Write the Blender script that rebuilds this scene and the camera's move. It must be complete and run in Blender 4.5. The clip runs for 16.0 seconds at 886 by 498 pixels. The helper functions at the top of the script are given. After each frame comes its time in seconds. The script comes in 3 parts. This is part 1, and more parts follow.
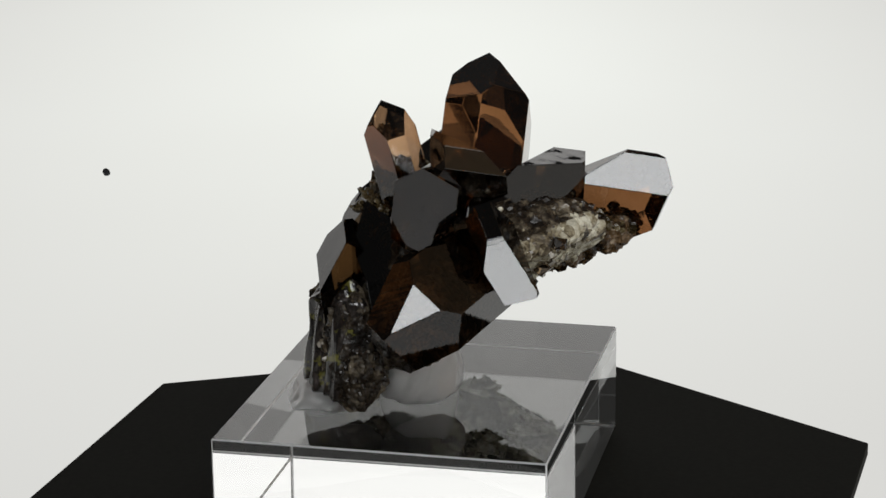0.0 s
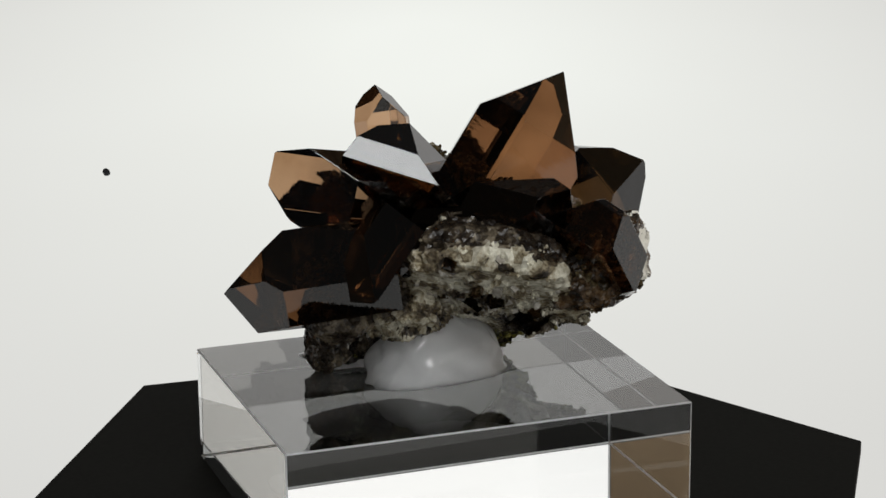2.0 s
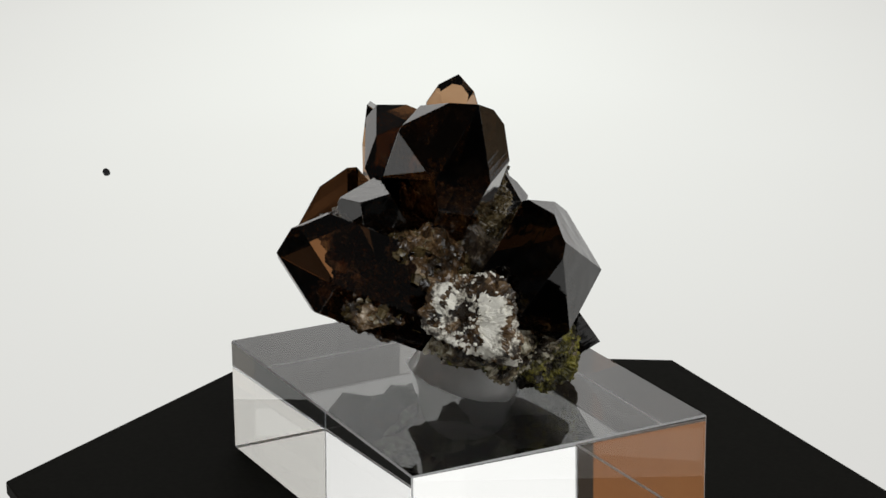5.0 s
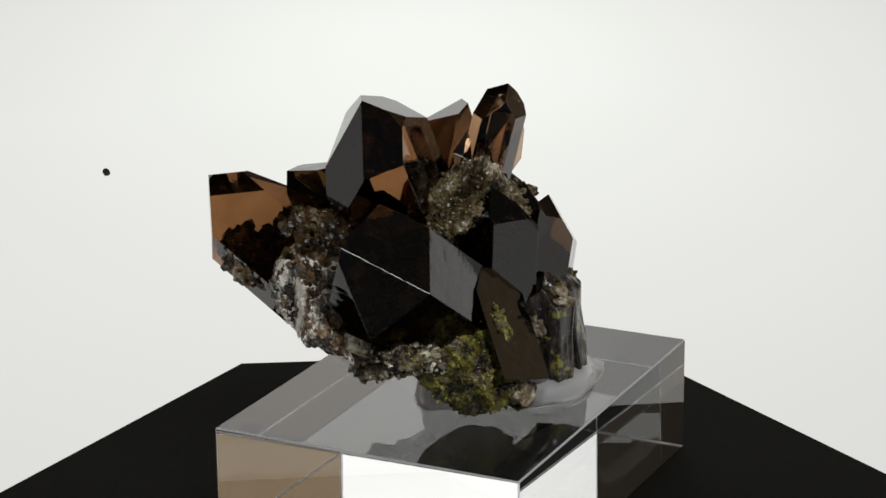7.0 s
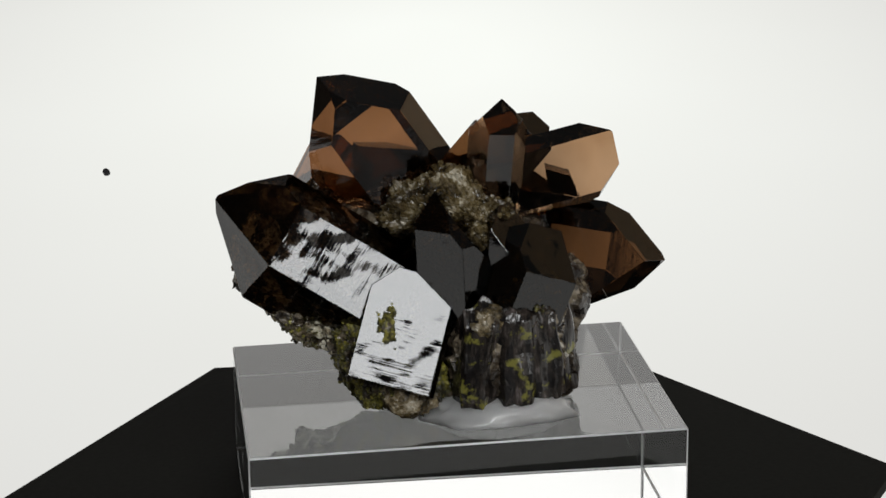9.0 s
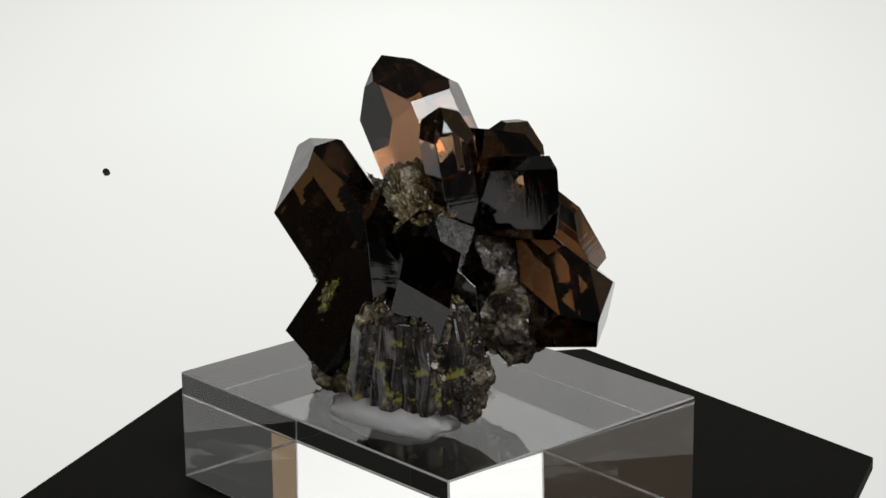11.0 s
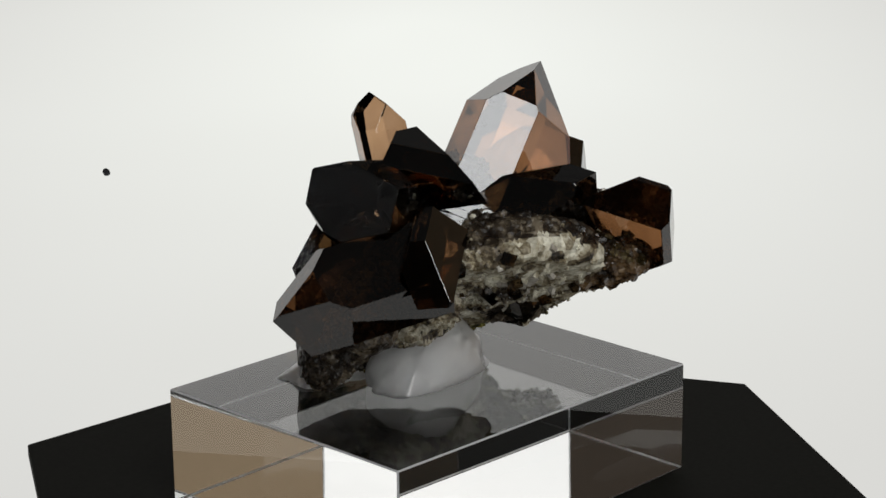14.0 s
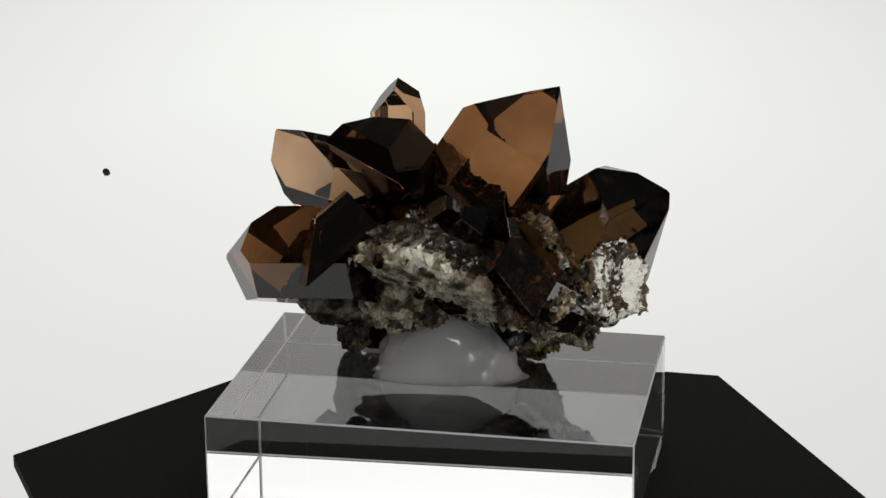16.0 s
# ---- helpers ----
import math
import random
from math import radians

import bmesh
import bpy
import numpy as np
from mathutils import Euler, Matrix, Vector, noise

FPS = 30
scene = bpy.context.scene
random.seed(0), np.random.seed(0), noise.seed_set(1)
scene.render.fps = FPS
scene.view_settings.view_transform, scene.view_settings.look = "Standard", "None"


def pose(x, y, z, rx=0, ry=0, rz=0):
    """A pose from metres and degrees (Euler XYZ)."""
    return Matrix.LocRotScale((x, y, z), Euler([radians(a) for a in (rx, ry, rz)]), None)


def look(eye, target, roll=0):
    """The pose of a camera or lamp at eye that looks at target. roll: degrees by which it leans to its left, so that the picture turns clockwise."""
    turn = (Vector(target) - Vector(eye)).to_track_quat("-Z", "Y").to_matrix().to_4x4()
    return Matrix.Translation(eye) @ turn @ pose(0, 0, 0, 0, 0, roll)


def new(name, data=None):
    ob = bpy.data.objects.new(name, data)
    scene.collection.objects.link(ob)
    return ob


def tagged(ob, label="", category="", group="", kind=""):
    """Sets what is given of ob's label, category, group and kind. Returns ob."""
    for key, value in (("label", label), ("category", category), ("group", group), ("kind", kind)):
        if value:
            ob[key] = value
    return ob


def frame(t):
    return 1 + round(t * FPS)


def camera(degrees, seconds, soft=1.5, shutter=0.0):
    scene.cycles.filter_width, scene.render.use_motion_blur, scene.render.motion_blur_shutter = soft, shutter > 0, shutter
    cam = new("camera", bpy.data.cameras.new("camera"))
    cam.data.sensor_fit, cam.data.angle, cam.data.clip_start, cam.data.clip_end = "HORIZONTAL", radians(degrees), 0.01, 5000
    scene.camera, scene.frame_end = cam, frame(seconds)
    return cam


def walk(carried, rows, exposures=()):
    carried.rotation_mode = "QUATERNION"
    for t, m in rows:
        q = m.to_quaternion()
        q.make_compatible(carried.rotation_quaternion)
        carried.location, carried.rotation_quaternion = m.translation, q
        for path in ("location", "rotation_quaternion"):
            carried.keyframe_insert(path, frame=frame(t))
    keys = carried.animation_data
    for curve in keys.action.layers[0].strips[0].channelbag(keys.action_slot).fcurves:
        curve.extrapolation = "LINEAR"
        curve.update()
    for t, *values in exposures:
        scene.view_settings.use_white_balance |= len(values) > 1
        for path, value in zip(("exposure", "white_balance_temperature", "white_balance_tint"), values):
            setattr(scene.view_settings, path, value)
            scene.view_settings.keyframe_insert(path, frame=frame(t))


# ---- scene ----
TOP = 0.0257            # height of the block's top face over the white sweep
TURN = 12.906           # seconds for one turn of the board


def spin(t):
    """The board's turn at t seconds, in degrees; it is driven a little unevenly."""
    w = 2 * math.pi * t / TURN
    return -82.647 - math.degrees(w) - 0.64 * math.cos(w) - 1.04 * math.sin(w) + 0.39 * math.cos(2 * w)


# ---- camera ----
cam = camera(21.017, 16.0)
EYE = Vector((0.0, -0.41272, 0.15018 + TOP))
AIM = EYE + Vector((0.0, math.cos(radians(16.871)), -math.sin(radians(16.871))))
STAND = look(EYE, AIM, -0.602)
walk(cam, [(0.0, STAND), (16.0, STAND)],
     exposures=[(0.0, -0.06), (2.5, -0.06), (3.0, 0.0), (5.5, -0.04), (6.5, -0.05), (7.0, 0.0), (7.5, 0.05), (12.05, 0.05), (12.5, -0.05),
                (15.5, -0.05), (16.0, 0.03)])

# ---- world and lights ----
world = bpy.data.worlds.new("world")
scene.world = world
world.use_nodes = True
world.node_tree.nodes["Background"].inputs["Color"].default_value = (1.0, 0.98, 0.94, 1)
world.node_tree.nodes["Background"].inputs["Strength"].default_value = 0.06


def softbox(name, eye, target, size, power, color=(0.97, 0.99, 1.0)):
    lamp = bpy.data.lights.new(name, "AREA")
    lamp.shape, lamp.size, lamp.size_y, lamp.energy = "RECTANGLE", size[0], size[1], power
    lamp.color = color
    ob = new(name, lamp)
    ob.matrix_world = look(eye, target)
    return ob


softbox("softbox", (0.166, -0.747, 0.793), (0, 0, 0.05), (0.482, 0.245), 4.15)
softbox("corner_softbox", (0.466, -0.607, 0.849), (0, 0, 0.05), (0.188, 0.152), 1.1)
softbox("low_softbox", (0.38, -0.855, 0.225), (0, 0, 0.05), (0.22, 0.12), 0.8)

# Unseen bright wall beside the camera; an area lamp gives its glow.
softbox("side_wall_glow", (0.78, -0.74, 0.32), (0, 0, 0.04), (1.0, 0.50), 1.1, (1.0, 0.96, 0.89))


# ---- materials ----
def material(name):
    m = bpy.data.materials.new(name)
    m.use_nodes = True
    m.node_tree.nodes.clear()
    n, l = m.node_tree.nodes, m.node_tree.links
    return m, n, l, n.new("ShaderNodeOutputMaterial")


def node(nodes, kind, **values):
    n = nodes.new(kind)
    for key, v in values.items():
        n.inputs[key.replace("_", " ")].default_value = v
    return n


def ramp(nodes, stops):
    r = nodes.new("ShaderNodeValToRGB")
    for i, (at, color) in enumerate(stops):
        e = r.color_ramp.elements[i] if i < 2 else r.color_ramp.elements.new(at)
        e.position, e.color = at, (*color, 1)
    return r


def noise_at(n, l, scale, detail=4.0, rough=0.55):
    co = n.new("ShaderNodeTexCoord")
    t = node(n, "ShaderNodeTexNoise", Scale=scale, Detail=detail, Roughness=rough)
    l.new(co.outputs["Object"], t.inputs["Vector"])
    return t


def sweep_material():
    m, n, l, out = material("glowing_white_sweep")
    # Backdrop light is put into emission, brightest behind the cluster, dimmer at the edges.
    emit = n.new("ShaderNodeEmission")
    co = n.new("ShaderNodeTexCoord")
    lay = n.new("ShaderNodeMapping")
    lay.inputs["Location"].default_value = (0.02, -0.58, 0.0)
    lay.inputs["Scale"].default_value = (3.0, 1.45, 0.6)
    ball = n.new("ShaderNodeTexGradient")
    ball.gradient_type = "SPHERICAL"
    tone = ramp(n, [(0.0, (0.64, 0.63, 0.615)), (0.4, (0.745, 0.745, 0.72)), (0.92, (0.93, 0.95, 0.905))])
    soft = noise_at(n, l, 4.0, 2.0)
    shade = ramp(n, [(0.3, (0.975, 0.97, 0.965)), (0.7, (1.0, 1.0, 1.0))])
    mix = n.new("ShaderNodeMixRGB")
    mix.blend_type = "MULTIPLY"
    mix.inputs["Fac"].default_value = 1.0
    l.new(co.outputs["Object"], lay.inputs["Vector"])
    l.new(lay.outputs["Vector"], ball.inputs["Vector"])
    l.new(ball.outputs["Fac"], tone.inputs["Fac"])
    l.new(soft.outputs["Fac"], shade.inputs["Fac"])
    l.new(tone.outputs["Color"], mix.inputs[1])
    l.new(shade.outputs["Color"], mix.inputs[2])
    # Emission grows with height, standing in for a lamp behind and above.
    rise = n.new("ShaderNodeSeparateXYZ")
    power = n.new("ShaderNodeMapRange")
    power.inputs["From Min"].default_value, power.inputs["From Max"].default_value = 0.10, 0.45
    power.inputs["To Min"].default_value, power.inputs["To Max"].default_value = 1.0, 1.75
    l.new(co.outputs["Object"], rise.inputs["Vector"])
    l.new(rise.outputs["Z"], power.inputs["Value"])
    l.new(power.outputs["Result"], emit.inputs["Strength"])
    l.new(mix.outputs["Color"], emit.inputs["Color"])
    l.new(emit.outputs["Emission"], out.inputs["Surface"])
    return m


def plain(name, color, rough, **more):
    m, n, l, out = material(name)
    b = node(n, "ShaderNodeBsdfPrincipled", Base_Color=(*color, 1), Roughness=rough, **more)
    l.new(b.outputs["BSDF"], out.inputs["Surface"])
    return m


def board_material():
    m, n, l, out = material("black_board")
    b = node(n, "ShaderNodeBsdfPrincipled", Roughness=0.75)
    b.inputs["Specular IOR Level"].default_value = 0.06
    t = noise_at(n, l, 900.0, 3.0)
    c = ramp(n, [(0.3, (0.0055, 0.0055, 0.0040)), (0.75, (0.0085, 0.0085, 0.0064))])
    bump = node(n, "ShaderNodeBump", Strength=0.15, Distance=0.0002)
    l.new(t.outputs["Fac"], c.inputs["Fac"])
    l.new(c.outputs["Color"], b.inputs["Base Color"])
    l.new(t.outputs["Fac"], bump.inputs["Height"])
    l.new(bump.outputs["Normal"], b.inputs["Normal"])
    l.new(b.outputs["BSDF"], out.inputs["Surface"])
    return m


def acrylic_material():
    m, n, l, out = material("clear_acrylic")
    g = node(n, "ShaderNodeBsdfGlass", Color=(0.985, 0.99, 0.99, 1), IOR=1.49, Roughness=0.0)
    l.new(g.outputs["BSDF"], out.inputs["Surface"])
    return m


def quartz_material(name, pale, deep, rough=0.0, relief=0.025, terrace=0.0):
    """Smoky quartz: clear glass with brown zones, a tint that darkens towards the root, and faint growth lines."""
    m, n, l, out = material(name)
    b = node(n, "ShaderNodeBsdfPrincipled", Roughness=rough, IOR=1.544)
    b.inputs["Transmission Weight"].default_value = 1.0
    t = noise_at(n, l, 70.0, 3.0)
    c = ramp(n, [(0.35, deep), (0.68, pale)])
    co = n.new("ShaderNodeTexCoord")
    lines = node(n, "ShaderNodeTexNoise", Scale=1.0, Detail=3.0, Roughness=0.55)
    along = n.new("ShaderNodeMapping")
    along.inputs["Scale"].default_value = (90.0, 90.0, 1500.0)
    bump = node(n, "ShaderNodeBump", Strength=relief, Distance=0.0003)
    l.new(t.outputs["Fac"], c.inputs["Fac"])
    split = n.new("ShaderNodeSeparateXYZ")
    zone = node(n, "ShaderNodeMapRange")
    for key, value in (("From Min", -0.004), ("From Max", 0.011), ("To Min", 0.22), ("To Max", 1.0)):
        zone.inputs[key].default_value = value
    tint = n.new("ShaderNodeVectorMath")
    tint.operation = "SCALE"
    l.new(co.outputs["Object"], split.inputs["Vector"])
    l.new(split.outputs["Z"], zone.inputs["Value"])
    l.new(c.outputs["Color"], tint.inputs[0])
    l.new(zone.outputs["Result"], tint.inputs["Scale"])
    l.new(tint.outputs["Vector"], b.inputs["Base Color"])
    l.new(co.outputs["Object"], along.inputs["Vector"])
    l.new(along.outputs["Vector"], lines.inputs["Vector"])
    l.new(lines.outputs["Fac"], bump.inputs["Height"])
    if terrace:
        steps = noise_at(n, l, 190.0, 1.0)
        tilt = node(n, "ShaderNodeBump", Strength=terrace, Distance=0.001)
        l.new(steps.outputs["Fac"], tilt.inputs["Height"])
        l.new(tilt.outputs["Normal"], bump.inputs["Normal"])
    l.new(bump.outputs["Normal"], b.inputs["Normal"])
    l.new(b.outputs["BSDF"], out.inputs["Surface"])
    return m


def rock_material(name, stops, scale, rough, relief=0.8, grain=1500.0, speckle=0.35, cells=0.0, gloss=0.0):
    """Stone in tones of stops: broad patches, broken crystal cells of their own tone and gloss, and a fine grain."""
    m, n, l, out = material(name)
    b = node(n, "ShaderNodeBsdfPrincipled", Roughness=rough)
    big = noise_at(n, l, scale, 6.0, 0.65)
    fine = noise_at(n, l, grain, 3.0, 0.6)
    c = ramp(n, stops)

    def sum_of(a, weight, rest):
        s = n.new("ShaderNodeMath")
        s.operation = "MULTIPLY_ADD"
        s.inputs[1].default_value = weight
        l.new(a, s.inputs[0])
        l.new(rest, s.inputs[2])
        shift = n.new("ShaderNodeMath")
        shift.operation = "SUBTRACT"
        shift.inputs[1].default_value = 0.5 * weight
        l.new(s.outputs[0], shift.inputs[0])
        return shift.outputs[0]

    total = sum_of(fine.outputs["Fac"], speckle, big.outputs["Fac"])
    if cells:
        co = n.new("ShaderNodeTexCoord")
        warp = noise_at(n, l, 300.0, 2.0)
        bend = n.new("ShaderNodeVectorMath")
        bend.operation = "MULTIPLY_ADD"
        bend.inputs[1].default_value = (0.0022, 0.0022, 0.0022)
        l.new(warp.outputs["Color"], bend.inputs[0])
        l.new(co.outputs["Object"], bend.inputs[2])
        chip = node(n, "ShaderNodeTexVoronoi", Scale=380.0)
        grit = node(n, "ShaderNodeTexVoronoi", Scale=1100.0)
        tone, tint = n.new("ShaderNodeSeparateColor"), n.new("ShaderNodeSeparateColor")
        l.new(bend.outputs["Vector"], chip.inputs["Vector"])
        l.new(bend.outputs["Vector"], grit.inputs["Vector"])
        l.new(chip.outputs["Color"], tone.inputs["Color"])
        l.new(grit.outputs["Color"], tint.inputs["Color"])
        total = sum_of(tone.outputs["Red"], cells, total)
        total = sum_of(tint.outputs["Red"], 0.3 * cells, total)
        shine = node(n, "ShaderNodeMapRange")
        shine.inputs["To Min"].default_value, shine.inputs["To Max"].default_value = max(rough - gloss, 0.05), min(rough + gloss, 0.9)
        l.new(tint.outputs["Green"], shine.inputs["Value"])
        l.new(shine.outputs["Result"], b.inputs["Roughness"])
    bump = node(n, "ShaderNodeBump", Strength=relief, Distance=0.0005)
    l.new(total, c.inputs["Fac"])
    l.new(c.outputs["Color"], b.inputs["Base Color"])
    l.new(total, bump.inputs["Height"])
    l.new(bump.outputs["Normal"], b.inputs["Normal"])
    l.new(b.outputs["BSDF"], out.inputs["Surface"])
    return m


def striped_material(name):
    """Dull dark quartz with growth grooves along z, and olive dirt in some of them."""
    m, n, l, out = material(name)
    b = node(n, "ShaderNodeBsdfPrincipled", Roughness=0.16, IOR=1.544)
    co = n.new("ShaderNodeTexCoord")
    along = n.new("ShaderNodeMapping")
    along.inputs["Scale"].default_value = (650.0, 650.0, 240.0)
    lines = node(n, "ShaderNodeTexNoise", Scale=1.0, Detail=5.0, Roughness=0.65)
    dirt = noise_at(n, l, 260.0, 4.0, 0.6)
    c = ramp(n, [(0.42, (0.005, 0.004, 0.004)), (0.58, (0.030, 0.024, 0.020)), (0.72, (0.12, 0.10, 0.095))])
    d = ramp(n, [(0.58, (0.0, 0.0, 0.0)), (0.64, (1.0, 1.0, 1.0))])
    mix = n.new("ShaderNodeMixRGB")
    mix.inputs[2].default_value = (0.16, 0.15, 0.03, 1)
    bump = node(n, "ShaderNodeBump", Strength=0.35, Distance=0.0004)
    l.new(co.outputs["Object"], along.inputs["Vector"])
    l.new(along.outputs["Vector"], lines.inputs["Vector"])
    l.new(lines.outputs["Fac"], c.inputs["Fac"])
    l.new(dirt.outputs["Fac"], d.inputs["Fac"])
    l.new(d.outputs["Color"], mix.inputs["Fac"])
    l.new(c.outputs["Color"], mix.inputs[1])
    l.new(mix.outputs["Color"], b.inputs["Base Color"])
    l.new(lines.outputs["Fac"], bump.inputs["Height"])
    l.new(bump.outputs["Normal"], b.inputs["Normal"])
    l.new(b.outputs["BSDF"], out.inputs["Surface"])
    return m


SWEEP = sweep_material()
BOARD = board_material()
ACRYLIC = acrylic_material()
FROSTED = plain("sanded_acrylic_edge", (0.9, 0.91, 0.92), 0.45, Transmission_Weight=0.55, IOR=1.49)
TABLE = plain("dark_table", (0.04, 0.04, 0.04), 0.7)
WALL = rock_material("tan_wall", [(0.3, (0.50, 0.36, 0.22)), (0.7, (0.56, 0.41, 0.26))], 3.0, 0.8, 0.1, 60.0)
RUST_WALL = rock_material("rust_wall", [(0.3, (0.50, 0.20, 0.07)), (0.7, (0.58, 0.25, 0.09))], 3.0, 0.8, 0.1, 60.0)
DIM_WALL = rock_material("brown_wall", [(0.3, (0.07, 0.05, 0.035)), (0.7, (0.09, 0.065, 0.045))], 3.0, 0.8, 0.1, 60.0)
SPECK = plain("dark_speck", (0.01, 0.01, 0.012), 0.9)
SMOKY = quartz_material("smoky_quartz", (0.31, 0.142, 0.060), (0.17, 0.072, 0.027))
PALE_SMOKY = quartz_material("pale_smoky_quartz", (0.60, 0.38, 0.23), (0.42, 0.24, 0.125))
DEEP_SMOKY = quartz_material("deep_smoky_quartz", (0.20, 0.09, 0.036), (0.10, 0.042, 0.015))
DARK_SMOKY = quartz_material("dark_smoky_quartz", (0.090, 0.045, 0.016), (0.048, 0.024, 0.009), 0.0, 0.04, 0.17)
ROCK = rock_material("grey_quartz_rock", [(0.33, (0.020, 0.015, 0.010)), (0.41, (0.10, 0.075, 0.045)), (0.47, (0.25, 0.205, 0.125)),
                                          (0.55, (0.48, 0.44, 0.33)), (0.68, (0.80, 0.77, 0.64))], 135.0, 0.38, 0.7, 1300.0, 0.26, 0.20, 0.28)
DARK_ROCK = rock_material("dark_quartz_rock", [(0.38, (0.009, 0.006, 0.004)), (0.52, (0.042, 0.031, 0.020)), (0.66, (0.20, 0.165, 0.115))], 170.0, 0.25, 0.7, 1500.0, 0.3, 0.22, 0.2)
STRIPED = striped_material("striated_dark_quartz")
DRUSE = rock_material("brown_druse", [(0.36, (0.012, 0.009, 0.005)), (0.50, (0.075, 0.055, 0.026)), (0.60, (0.20, 0.155, 0.085)), (0.72, (0.42, 0.38, 0.30))], 210.0, 0.25, 0.7, 1500.0, 0.3, 0.20, 0.2)
AMBER = rock_material("amber_broken_quartz", [(0.36, (0.012, 0.007, 0.003)), (0.50, (0.065, 0.036, 0.015)), (0.62, (0.17, 0.105, 0.05)), (0.74, (0.45, 0.37, 0.27))], 190.0, 0.22, 0.7, 1500.0, 0.3, 0.22, 0.18)
GOLDEN = rock_material("golden_druse", [(0.36, (0.018, 0.012, 0.004)), (0.50, (0.065, 0.045, 0.017)), (0.62, (0.15, 0.115, 0.055)), (0.76, (0.46, 0.42, 0.33))],
                       230.0, 0.16, 0.6, 1500.0, 0.3, 0.22, 0.12)
GREEN = rock_material("green_crust", [(0.36, (0.010, 0.009, 0.004)), (0.50, (0.065, 0.058, 0.012)), (0.61, (0.23, 0.205, 0.028)), (0.76, (0.50, 0.46, 0.13))], 330.0, 0.4, 1.0, 1500.0, 0.5)
WHITE = rock_material("white_crust", [(0.43, (0.035, 0.028, 0.022)), (0.49, (0.36, 0.33, 0.27)), (0.56, (0.86, 0.83, 0.74))], 160.0, 0.6, 1.0)
MILKY = rock_material("milky_chip", [(0.3, (0.22, 0.19, 0.15)), (0.7, (0.66, 0.63, 0.56))], 130.0, 0.22, 0.4)


def glue_material():
    """Cloudy hot glue: light passes it softly, and it keeps a smooth wet gloss."""
    m, n, l, out = material("cloudy_glue")
    haze = node(n, "ShaderNodeBsdfPrincipled", Base_Color=(0.97, 0.98, 0.99, 1), Roughness=0.10, IOR=1.48)
    haze.inputs["Subsurface Weight"].default_value = 1.0
    haze.inputs["Subsurface Radius"].default_value = (0.01, 0.01, 0.01)
    haze.inputs["Subsurface Scale"].default_value = 1.6
    clear = node(n, "ShaderNodeBsdfPrincipled", Base_Color=(0.97, 0.98, 0.98, 1), Roughness=0.42, IOR=1.22)
    clear.inputs["Transmission Weight"].default_value = 1.0
    clear.inputs["Coat Weight"].default_value = 0.6
    clear.inputs["Coat Roughness"].default_value = 0.08
    mix = node(n, "ShaderNodeMixShader", Fac=0.22)
    t = noise_at(n, l, 150.0, 2.0)
    bump = node(n, "ShaderNodeBump", Strength=0.25, Distance=0.0006)
    l.new(t.outputs["Fac"], bump.inputs["Height"])
    l.new(bump.outputs["Normal"], haze.inputs["Normal"])
    l.new(bump.outputs["Normal"], clear.inputs["Normal"])
    l.new(haze.outputs["BSDF"], mix.inputs[1])
    l.new(clear.outputs["BSDF"], mix.inputs[2])
    l.new(mix.outputs["Shader"], out.inputs["Surface"])
    return m


GLUE = glue_material()


# ---- mesh helpers ----
def mesh_of(name, bm, mat):
    me = bpy.data.meshes.new(name)
    bm.normal_update()
    bm.to_mesh(me)
    bm.free()
    me.materials.append(mat)
    return me


def part(name, bm, mat, parent, label=""):
    ob = new(name, mesh_of(name, bm, mat))
    ob.parent = parent
    return tagged(ob, label)


def prism(points, z0, z1, bevel=0.0):
    bm = bmesh.new()
    low = [bm.verts.new((x, y, z0)) for x, y in points]
    face = bm.faces.new(low)
    up = bmesh.ops.extrude_face_region(bm, geom=[face])
    bmesh.ops.translate(bm, vec=(0, 0, z1 - z0), verts=[v for v in up["geom"] if isinstance(v, bmesh.types.BMVert)])
    bmesh.ops.recalc_face_normals(bm, faces=bm.faces)
    if bevel:
        bmesh.ops.bevel(bm, geom=bm.edges[:], offset=bevel, segments=1, profile=0.5, affect="EDGES")
    return bm


def quartz(sides, rhombs, base=0.012, roll=0.0, bevel=0.00006):
    """A quartz crystal along z: six prism faces at the distances sides from the origin, and six rhombohedral
    faces at the distances rhombs, 38.2 degrees steep to the axis; cut off base behind the origin."""
    bm = bmesh.new()
    bmesh.ops.create_cube(bm, size=0.3)
    cuts = [(Vector((0, 0, -1)), base)]
    for k in range(6):
        a = radians(roll + 60 * k)
        d = Vector((math.cos(a), math.sin(a), 0))
        cuts.append((d, sides[k]))
        cuts.append((d * math.sin(radians(51.8)) + Vector((0, 0, math.cos(radians(51.8)))), rhombs[k]))
    for n, d in cuts:
        cut = bmesh.ops.bisect_plane(bm, geom=bm.verts[:] + bm.edges[:] + bm.faces[:], plane_co=n * d, plane_no=n,
                                     clear_outer=True, dist=1e-7)
        edges = [e for e in cut["geom_cut"] if isinstance(e, bmesh.types.BMEdge)]
        if len(edges) > 2:
            bmesh.ops.contextual_create(bm, geom=edges)
    bmesh.ops.remove_doubles(bm, verts=bm.verts, dist=0.00008)
    bmesh.ops.recalc_face_normals(bm, faces=bm.faces)
    if bevel:
        bmesh.ops.bevel(bm, geom=bm.edges[:], offset=bevel, segments=1, profile=0.5, affect="EDGES")
    return bm


def upright(origin, axis):
    """The pose of a crystal with its foot at origin over the block and its length along axis."""
    z = Vector(axis).normalized()
    x = z.cross(Vector((0, 0, 1))).normalized()
    y = z.cross(x)
    turn = Matrix((x, y, z)).transposed().to_4x4()
    return Matrix.Translation(Vector(origin) + Vector((0, 0, TOP))) @ turn


